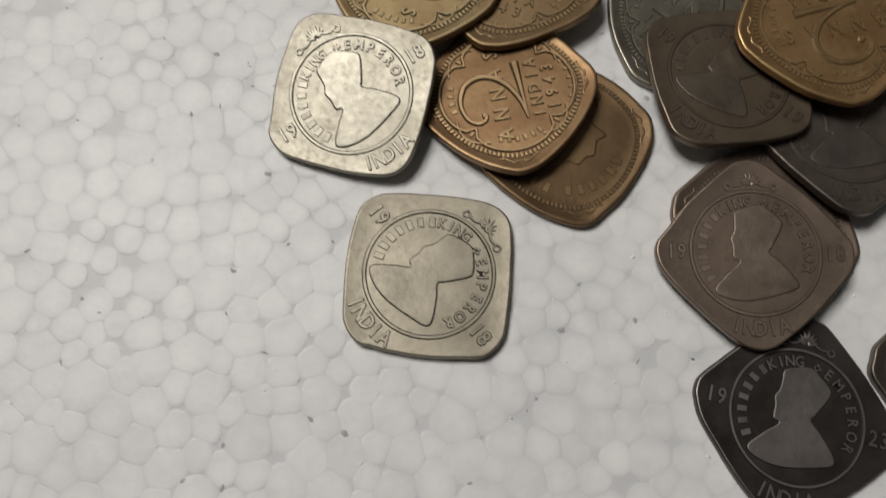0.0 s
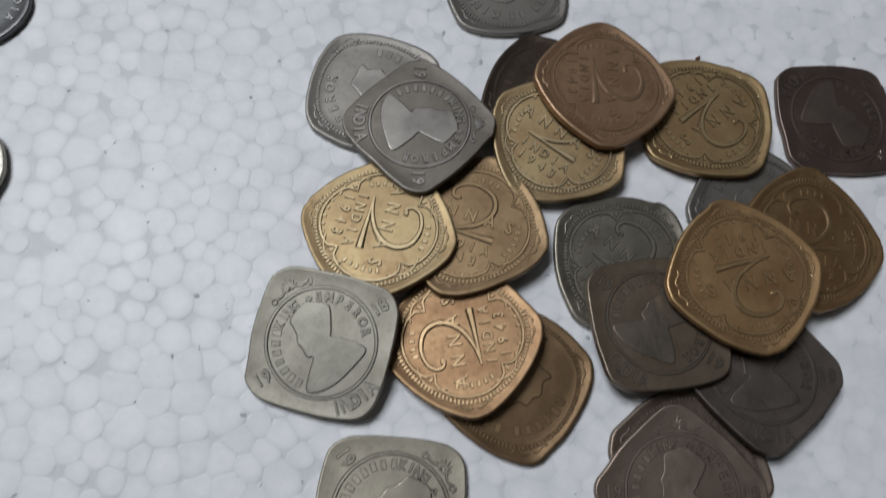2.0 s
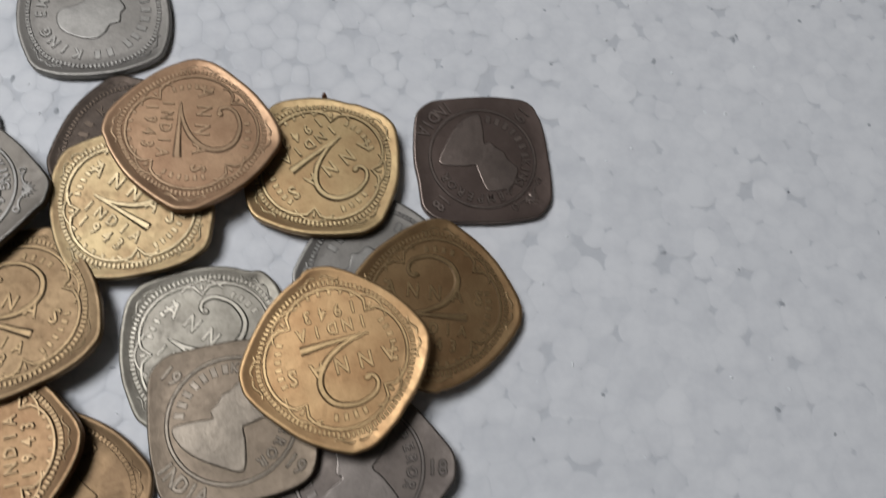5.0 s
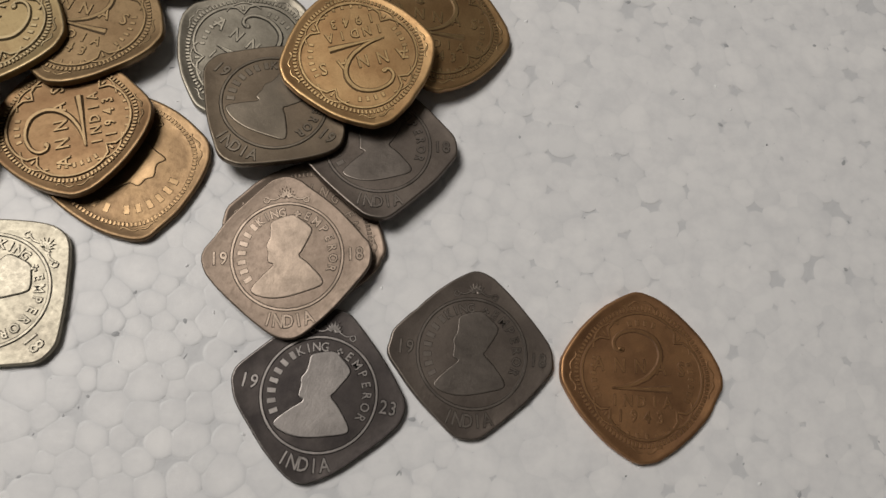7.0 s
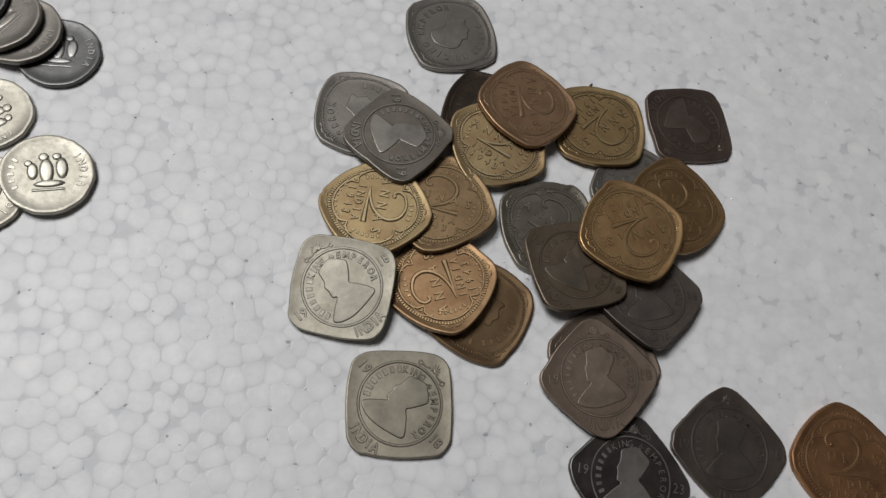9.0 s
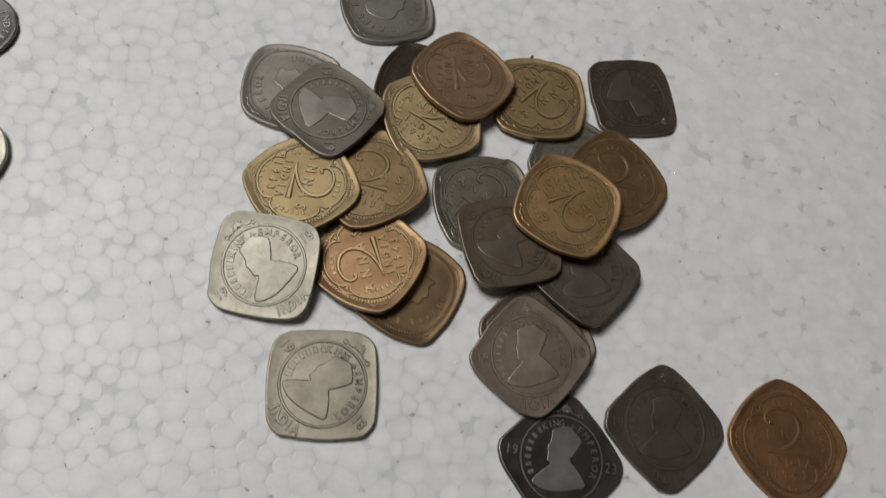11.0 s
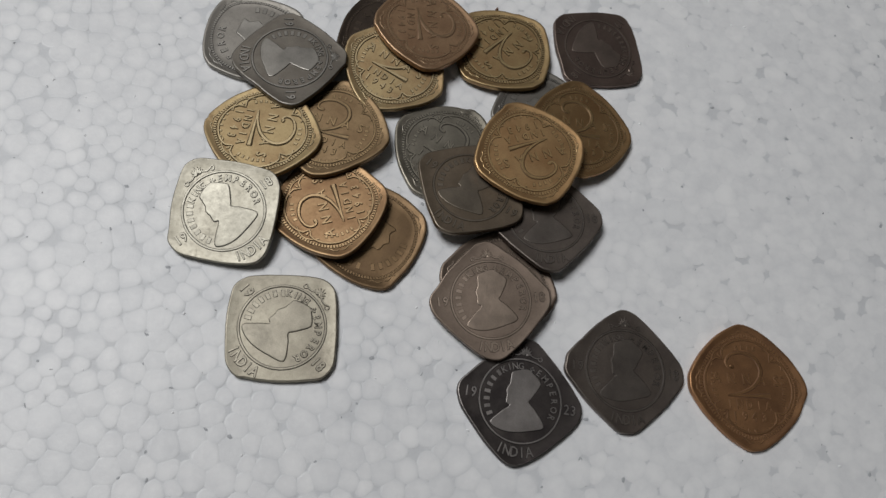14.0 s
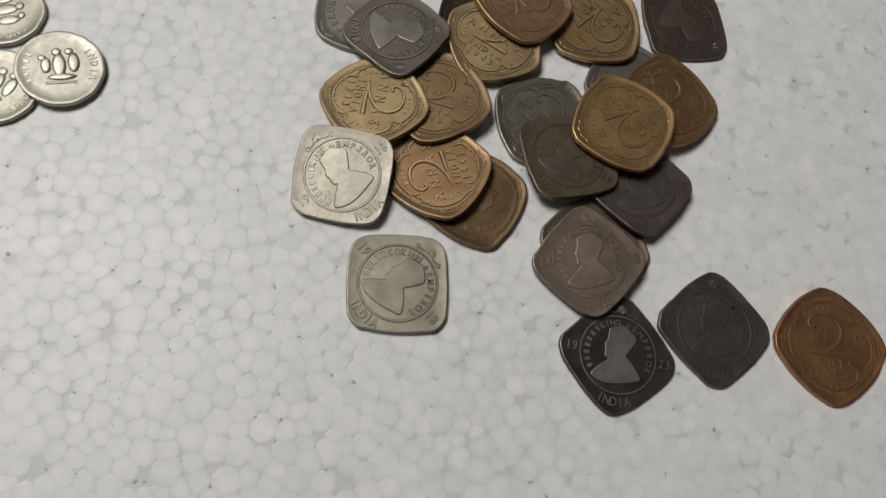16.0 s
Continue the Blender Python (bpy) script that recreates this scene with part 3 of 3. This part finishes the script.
def ring_points(radius, n=72):
    return [(radius * math.cos(2 * math.pi * k / n), radius * math.sin(2 * math.pi * k / n)) for k in range(n)]


def toothed_border(face):
    """Short raised teeth along a rounder square inside the rim."""
    r = face.relief(0.9)
    o = outline("border", 192)
    c = math.sqrt(0.5)
    seg = np.linalg.norm(np.roll(o, -1, 0) - o, axis=1)
    cum = np.r_[0, np.cumsum(seg)]
    loop = np.r_[o, o[:1]]
    count = int(cum[-1] / 0.62)
    for k in range(count):
        u = cum[-1] * k / count
        x, y = np.interp(u, cum, loop[:, 0]), np.interp(u, cum, loop[:, 1])
        x, y = c * x - c * y, c * x + c * y
        r.bar(x, y, math.atan2(y, x) + math.pi / 2, 0.3, 0.55)
    face.add("toothed_border", r, "", False, "stuff")
    for q in range(4):
        # a leafy sprig in each corner, outside the teeth
        t = math.pi / 2 * q
        r = face.relief(0.55)
        for s in (-1, 1):
            pts = [(10.75 + 0.3 * math.sin(6 * u) - 0.5 * u, s * (0.25 + 2.5 * u)) for u in np.linspace(0, 1, 10)]
            r.ribbon([(math.cos(t) * x - math.sin(t) * y, math.sin(t) * x + math.cos(t) * y) for x, y in pts], 0.4)
        face.add("corner_sprig", r, "", True)


def face_emperor(shape, year, lift, material):
    """Portrait side of the older coins: ring, legend, plain bust; country, year halves and a flower in the corners."""
    f = Face(FIELDS[shape], lift, material)
    bust(f, 1.0, False, 1.0)
    r = f.relief()
    r.ribbon(ring_points(8.4), 0.66, True)
    f.add("ring", r)
    f.arc("######", 6.3, 211, 150, 1.35)
    f.char("#", 6.3 * math.cos(radians(137)), 6.3 * math.sin(radians(137)), radians(47), 1.35, 0.9)
    f.arc("KING", 6.3, 126, 96, 1.35)
    f.arc("EMPEROR", 6.3, 63, -19, 1.35)
    f.under("INDIA", 11.1, 17, 2.0)
    f.line(year[:2], -10.3, -1.0, 2.0, 1.4)
    f.line(year[2:], 10.3, -1.0, 2.0, 1.4)
    # the small cross on top of the crown
    r = f.relief()
    r.bar(1.45, 6.2, -0.25, 0.35, 1.0)
    r.bar(1.2, 6.75, -1.8, 0.3, 0.95)
    f.add("crown_cross", r)
    r = f.relief()
    for a in (-70, -46, -23, 0, 23, 46, 70):
        c, s = math.cos(radians(a)), math.sin(radians(a))
        long = 1.0 - 0.25 * abs(a) / 70
        petal = [(0.42 * math.sin(2 * math.pi * k / 14) * (0.6 + 0.4 * math.cos(2 * math.pi * k / 14)), long * (1 - math.cos(2 * math.pi * k / 14))) for k in range(14)]
        r.mound([(c * x - s * y, 9.35 + s * x + c * y) for x, y in petal], r.high - r.low)
    for s in (-1, 1):
        r.ribbon([(s * (0.9 + 2.1 * u), 9.55 - 0.4 * math.sin(3.1 * u) - 0.15 * u) for u in np.linspace(0, 1, 12)], 0.42)
        r.ribbon([(s * (3.05 + 0.42 * math.cos(a)), 9.0 + 0.45 * math.sin(a)) for a in np.linspace(2.6, 7.6, 12)], 0.36)
    f.add("flower", r)
    return f.parts


def face_crowned(shape, lift, material):
    """Portrait side of the later coins: toothed border, legend and a plain crowned bust."""
    f = Face(FIELDS[shape], lift, material)
    bust(f, 1.0, True)
    f.arc("######", 6.85, 234, 170, 1.5)
    f.arc("##", 6.85, 148, 134, 1.5)
    f.arc("KING", 6.85, 112, 67, 1.5)
    f.arc("EMPEROR", 6.85, 41, -49, 1.5)
    toothed_border(f)
    return f.parts


def face_value(shape, year, lift, material):
    """Value side: large 2 crossed by ANNAS, INDIA and the year, in a four-lobed frame with a toothed border."""
    f = Face(FIELDS[shape], lift, material)
    r = f.relief(1.2)
    stroke = [(-4.65, -2.1), (-2.5, -1.75), (-0.7, -1.1), (1.1, 0.0), (2.5, 1.8), (2.75, 3.8), (1.6, 5.7), (-0.95, 6.5), (-3.3, 5.9), (-4.3, 4.7), (-4.05, 3.6), (-3.15, 3.35)]
    curve = spline([(-6.0, -2.3)] + stroke + [(-2.6, 3.8)], 5)[5:5 * len(stroke) + 1]
    r.ribbon(curve, [0.4 + 0.7 * math.sin(math.pi * min(1, k / (0.8 * len(curve)))) ** 0.8 if k < 0.62 * len(curve) else 0.8 - 0.2 * (k / len(curve) - 0.62) for k in range(len(curve))])
    r.ribbon([(-4.7, -2.15), (-1.5, -2.0), (1.5, -1.9), (4.3, -1.75)], [0.3, 0.7, 1.05, 1.45])
    r.mound([(-3.2 + 0.55 * math.cos(2 * math.pi * k / 12), 3.55 + 0.45 * math.sin(2 * math.pi * k / 12)) for k in range(12)], r.high - r.low)
    f.add("numeral", r, "large raised figure 2")
    f.line("ANNAS", -0.35, 0.3, 2.0, 3.15)
    f.line("INDIA", -0.3, -4.5, 1.55, 2.0)
    f.line(year, -0.5, -6.7, 1.6, 2.0)
    f.arc("######", 8.4, 244, 292, 0.7, 0.6)
    f.arc("####", 7.3, 104, 76, 0.85, 0.6)
    f.arc("######", 7.1, 206, 164, 0.8, 0.6)
    f.arc("######", 7.1, 16, -26, 0.8, 0.6)
    r = f.relief(1.15)
    lobes = []
    for q in range(4):
        for u in np.linspace(-1, 1, 15)[:-1]:
            a = q * math.pi / 2 + u * math.pi / 4
            rr = 7.1 + 2.1 * math.sqrt(max(0, 1 - u * u)) ** 0.9
            lobes.append((rr * math.cos(a), rr * math.sin(a)))
    r.ribbon(lobes, 0.6, True)
    f.add("lobed_frame", r)
    for q in range(4):
        mid = q * math.pi / 2 + math.pi / 4
        r = f.relief(0.9)
        r.ribbon([((8.15 + 0.95 * math.cos(1.5 * u)) * math.cos(mid + 0.34 * u), (8.15 + 0.95 * math.cos(1.5 * u)) * math.sin(mid + 0.34 * u)) for u in np.linspace(-1, 1, 12)], 0.42)
        r.bar(7.75 * math.cos(mid), 7.75 * math.sin(mid), mid - math.pi / 2, 0.28, 0.7)
        f.add("petal", r)
    toothed_border(f)
    return f.parts


def face_emblem(shape, lift, material):
    """Round coin: a plain pillar-like emblem of rounded lobes on a base, country name and worn writing."""
    f = Face(FIELDS[shape], lift, material)
    r = f.relief()
    for x, y, w, h in ((-0.1, 0.5, 1.45, 3.0), (-2.7, 0.6, 1.1, 2.0), (2.8, 1.0, 1.25, 2.5), (-0.5, 3.7, 1.05, 1.0), (-3.4, 2.4, 0.85, 0.8), (2.0, 3.7, 0.95, 0.85), (0.3, -2.4, 3.0, 0.85)):
        r.mound([(x + w * math.cos(a), y + h * math.sin(a)) for a in (2 * math.pi * k / 20 for k in range(20))], lift * 2.6)
    r.ribbon([(-3.0, -3.7), (0.0, -3.75), (3.2, -3.7)], 0.7)
    f.add("emblem", r, "worn rounded raised emblem", True)
    f.arc("#####", 6.2, 205, 150, 1.2)
    f.arc("INDIA", 6.2, 32, -25, 1.4)
    return f.parts


# ---- the coins ----
ALLOYS = {}


def alloy(name, base, tone, rough, relief, metal=0.82, dirt=0.45):
    """The field's metal, the polished high points and the walls, darkened for dirt and shade, of one kind of coin."""
    k = len(ALLOYS) + 1
    field = coin_metal(name, base, tone, rough, metal, 0.4, k * 0.37)
    high = coin_metal(name + "_worn_high", relief, tuple(0.66 * v for v in relief), rough - 0.03, min(0.95, metal + 0.06), 0.2, k * 0.53)
    # wall colour holds both lodged dirt and the shade beside raised shapes
    grime_shade = coin_metal(name + "_grime", tuple(0.9 * dirt * v for v in base), tuple(0.75 * dirt * v for v in tone), min(0.75, rough + 0.15), metal * 0.6, 0.3, k * 0.71)
    ALLOYS[name] = (field, (high, grime_shade))


alloy("bright_nickel", (0.43, 0.404, 0.335), (0.31, 0.288, 0.232), 0.48, (0.403, 0.382, 0.319), dirt=0.36)
alloy("pale_nickel", (0.387, 0.356, 0.284), (0.279, 0.252, 0.2), 0.47, (0.357, 0.327, 0.264), dirt=0.34)
alloy("grey_nickel", (0.157, 0.139, 0.117), (0.214, 0.192, 0.162), 0.44, (0.321, 0.302, 0.272), 0.8)
alloy("silver_grey", (0.257, 0.239, 0.213), (0.223, 0.207, 0.183), 0.46, (0.322, 0.305, 0.275))
alloy("brown_nickel", (0.231, 0.178, 0.141), (0.172, 0.133, 0.104), 0.45, (0.32, 0.255, 0.203))
alloy("olive_nickel", (0.211, 0.165, 0.119), (0.149, 0.116, 0.0834), 0.44, (0.244, 0.206, 0.161))
alloy("slate_nickel", (0.262, 0.24, 0.195), (0.163, 0.146, 0.117), 0.42, (0.357, 0.326, 0.266))
alloy("dark_nickel", (0.188, 0.157, 0.134), (0.134, 0.111, 0.0963), 0.43, (0.241, 0.209, 0.183))
alloy("black_nickel", (0.0504, 0.0432, 0.042), (0.102, 0.0876, 0.0816), 0.46, (0.341, 0.314, 0.297))
alloy("umber_nickel", (0.182, 0.134, 0.112), (0.132, 0.0968, 0.0814), 0.42, (0.29, 0.23, 0.195))
alloy("yellow_brass", (0.419, 0.319, 0.171), (0.314, 0.212, 0.112), 0.5, (0.512, 0.405, 0.241), 0.85, 0.5)
alloy("warm_brass", (0.455, 0.328, 0.166), (0.349, 0.222, 0.109), 0.44, (0.581, 0.439, 0.236), 0.86, 0.5)
alloy("copper_brass", (0.295, 0.188, 0.0994), (0.215, 0.126, 0.0652), 0.46, (0.414, 0.289, 0.161), 0.88, 0.6)
alloy("brown_brass", (0.48, 0.31, 0.185), (0.372, 0.225, 0.132), 0.44, (0.54, 0.366, 0.222), 0.86, 0.7)
alloy("aged_brass", (0.304, 0.21, 0.116), (0.23, 0.151, 0.0818), 0.5, (0.393, 0.277, 0.151), 0.86, 0.55)
alloy("ochre_brass", (0.469, 0.302, 0.148), (0.356, 0.207, 0.0962), 0.43, (0.593, 0.408, 0.205), 0.86, 0.55)
alloy("orange_bronze", (0.472, 0.254, 0.123), (0.296, 0.155, 0.0792), 0.46, (0.55, 0.306, 0.15), dirt=0.65)
alloy("dark_brass", (0.222, 0.144, 0.076), (0.161, 0.102, 0.0559), 0.42, (0.309, 0.204, 0.11))
alloy("black_bronze", (0.0715, 0.0533, 0.0403), (0.0494, 0.0377, 0.0299), 0.46, (0.104, 0.078, 0.0585))
alloy("round_nickel", (0.42, 0.40, 0.34), (0.33, 0.31, 0.26), 0.46, (0.50, 0.48, 0.41))
alloy("round_steel", (0.14, 0.14, 0.138), (0.10, 0.10, 0.10), 0.44, (0.32, 0.32, 0.31))


def coin(name, label, category, group, shape, metal, place, size, up, face, rim):
    """One coin: its blank and the raised parts of its upper face. place: mm and degrees; up: the face's upward direction in the plan."""
    x, y, z, rx, ry, rz = place
    ob = new(name)
    ob.empty_display_size = 0.005
    ob.matrix_basis = pose(x * MM, y * MM, z * MM, rx, ry, rz) @ Matrix.Diagonal((size, size, 1, 1))
    tagged(ob, label, category, group)
    field, high = ALLOYS[metal]
    body = new("blank", blank_mesh(shape, field, high[0], rim, int(abs(x * 13 + y * 7)) % 97))
    body.parent = ob
    kind, *args = face
    turn = Matrix.Rotation(radians(up - rz - 90), 4, "Z")
    for part_name, me, m, part_label, part_kind in kind(shape, *args, high):
        p = new(part_name, me)
        p.parent = ob
        p.matrix_basis = turn @ m
        tagged(p, part_label, kind=part_kind)
    return ob


SQ, RD = "square coins on the foam", "round coins on the foam"
E, C, V, M = face_emperor, face_crowned, face_value, face_emblem
COINS = [
    ("bowed", "dark_brass", (18.40, 21.75, 1.47, 0.0, 0.0, 63.6), 1.032, 198.6, (C, 0.12), "dark brown brass square coin lying under a coppery coin"),
    ("bowed", "black_bronze", (19.55, 72.56, 1.47, 0.0, 0.0, -21.0), 0.999, 114.0, (C, 0.1), "blackened bronze square coin mostly hidden under brass coins"),
    ("bowed", "slate_nickel", (34.69, 43.55, 1.47, 0.0, 0.0, 13.7), 1.052, 58.7, (V, "1943", 0.17), "dark slate-grey two annas coin under a worn portrait coin"),
    ("bowed", "silver_grey", (57.39, 56.73, 1.47, 0.0, 0.0, 58.2), 1.009, 13.2, (C, 0.17), "grey square coin buried under the ochre brass coins"),
    ("bowed", "brown_nickel", (46.79, 12.50, 1.47, 0.0, 0.0, 35.7), 1.047, 80.7, (C, 0.08), "brown-grey square coin hidden beneath a worn portrait coin"),
    ("bowed", "silver_grey", (-10.6, 67.5, 1.47, 0.0, 0.0, -6.4), 1.021, 308.6, (C, 0.17), "silver-grey square coin half covered by another portrait coin"),
    ("square", "black_nickel", (51.29, -11.99, 1.47, 0.0, 0.0, 37.2), 1.020, 82.2, (E, "1923", 0.16), "blackened square coin of 1923 with pale raised bust"),
    ("square", "pale_nickel", (2.41, -0.11, 1.47, 0.0, 0.0, 2.5), 1.017, 47.5, (E, "1918", 0.25), "pale yellowish nickel square coin lying alone on foam"),
    ("square", "dark_nickel", (74.36, -4.24, 1.47, 0.0, 0.0, 42.8), 1.031, 87.8, (E, "1918", 0.09), "dark grey worn smooth square coin beside an orange one"),
    ("bowed", "orange_bronze", (102.45, -5.89, 1.47, 0.0, 0.0, 44.8), 1.111, 89.8, (V, "1943", 0.1), "orange-brown bronze two annas coin at the row's end"),
    ("bowed", "silver_grey", (9.45, 94.75, 1.47, 0.0, 0.0, 16.0), 1.032, 241.0, (C, 0.17), "silver-grey square coin with crowned bust, lying apart"),
    ("square", "umber_nickel", (72.25, 77.05, 1.47, 0.0, 0.0, 9.0), 1.007, -36.0, (E, "1918", 0.14), "dark umber worn square coin lying beside a brass coin"),
    ("bowed", "copper_brass", (9.42, 26.85, 3.10, -8.6, 0.0, 61.7), 1.021, 196.7, (V, "1943", 0.27), "coppery brass two annas coin leaning on a darker one"),
    ("bowed", "aged_brass", (8.42, 45.73, 3.07, -7.5, -2.3, 31.1), 1.055, 76.1, (V, "1943", 0.17), "brown brass two annas coin under two brighter coins"),
    ("bowed", "yellow_brass", (-6.11, 42.69, 3.33, -7.7, -1.8, 36.7), 1.032, -8.3, (V, "1943", 0.27), "yellow brass two annas coin of 1943 in the heap"),
    ("square", "grey_nickel", (-2.16, 61.62, 3.93, -5.4, 0.5, 51.8), 0.994, 6.8, (E, "1919", 0.18), "grey nickel square coin with bright worn bust on top"),
    ("square", "bright_nickel", (-11.66, 22.71, 4.04, 11.4, -3.6, -6.2), 0.989, 128.8, (E, "1918", 0.25), "bright silvery square coin leaning on brass coins"),
    ("bowed", "yellow_brass", (21.50, 63.04, 3.60, 1.5, -2.0, 16.5), 1.012, 61.5, (V, "1943", 0.27), "bright brass two annas coin under a brown one"),
    ("bowed", "warm_brass", (47.59, 72.55, 2.46, -2.4, -3.9, -2.6), 1.048, 312.4, (V, "1942", 0.27), "brass two annas coin of 1942, tilted"),
    ("bowed", "brown_brass", (28.50, 74.25, 5.28, 0.0, 4.2, 49.0), 1.018, 4.0, (V, "1943", 0.14), "brown worn two annas coin on top of brass coins"),
    ("square", "dark_nickel", (57.16, 28.74, 2.95, -5.5, 3.1, 48.3), 1.024, 93.3, (E, "1918", 0.12), "dark grey square coin under an ochre brass coin"),
    ("square", "olive_nickel", (39.93, 33.74, 3.99, -5.1, 1.1, 15.0), 0.999, 60.0, (E, "1919", 0.15), "olive-grey square coin of 1919 with pale worn bust"),
    ("bowed", "ochre_brass", (66.16, 52.34, 3.66, 3.2, 6.2, 45.4), 1.053, 90.4, (V, "1943", 0.15), "ochre brass two annas coin partly under another"),
    ("bowed", "ochre_brass", (52.71, 42.65, 6.65, -2.0, -0.9, 64.6), 1.051, 289.6, (V, "1943", 0.18), "ochre brass two annas coin on top of the heap"),
    ("square", "brown_nickel", (44.58, 8.38, 3.51, -1.4, -4.0, 51.4), 1.000, 96.4, (E, "1918", 0.11), "brown-grey worn square coin resting on two others"),
    ("round", "round_nickel", (-90.24, 55.12, 1.47, 0.0, 0.0, 0.0), 0.993, 20.0, (M, 0.1), "pale nickel round coin lying flat beside others"),
    ("round", "round_nickel", (-87.49, 36.14, 1.47, 0.0, 0.0, 0.0), 1.014, 70.0, (M, 0.1), "bright nickel round coin under another round coin"),
    ("round", "round_steel", (-80.13, 72.95, 1.47, 0.0, 0.0, 0.0), 1.008, 95.0, (M, 0.1), "dark steel round coin under a paler one"),
    ("round", "round_nickel", (-74.93, 41.84, 2.63, 0.8, 5.1, 0.0), 1.020, 105.0, (M, 0.13), "pale nickel round coin with a rounded emblem"),
    ("round", "silver_grey", (-88.90, 76.43, 3.19, -1.0, -3.1, 0.0), 1.018, 60.0, (M, 0.08), "grey nickel round coin in a stepped stack"),
    ("round", "silver_grey", (-93.22, 77.96, 4.68, -0.7, -6.0, 0.0), 1.015, 150.0, (M, 0.05), "worn grey nickel round coin in a stepped stack"),
    ("round", "round_steel", (-100.50, 81.20, 6.10, 0.0, -2.0, 0.0), 1.010, 30.0, (M, 0.08), "dark round coin on top of a stepped stack"),
]
for shape, metal, place, size, up, face, label in COINS:
    name, group = ("round_coin", RD) if shape == "round" else ("square_coin", SQ)
    coin(name, label, "coin", group, shape, metal, place, size, up, face, {"square": 0.08, "bowed": 0.32, "round": 0.5}[shape])
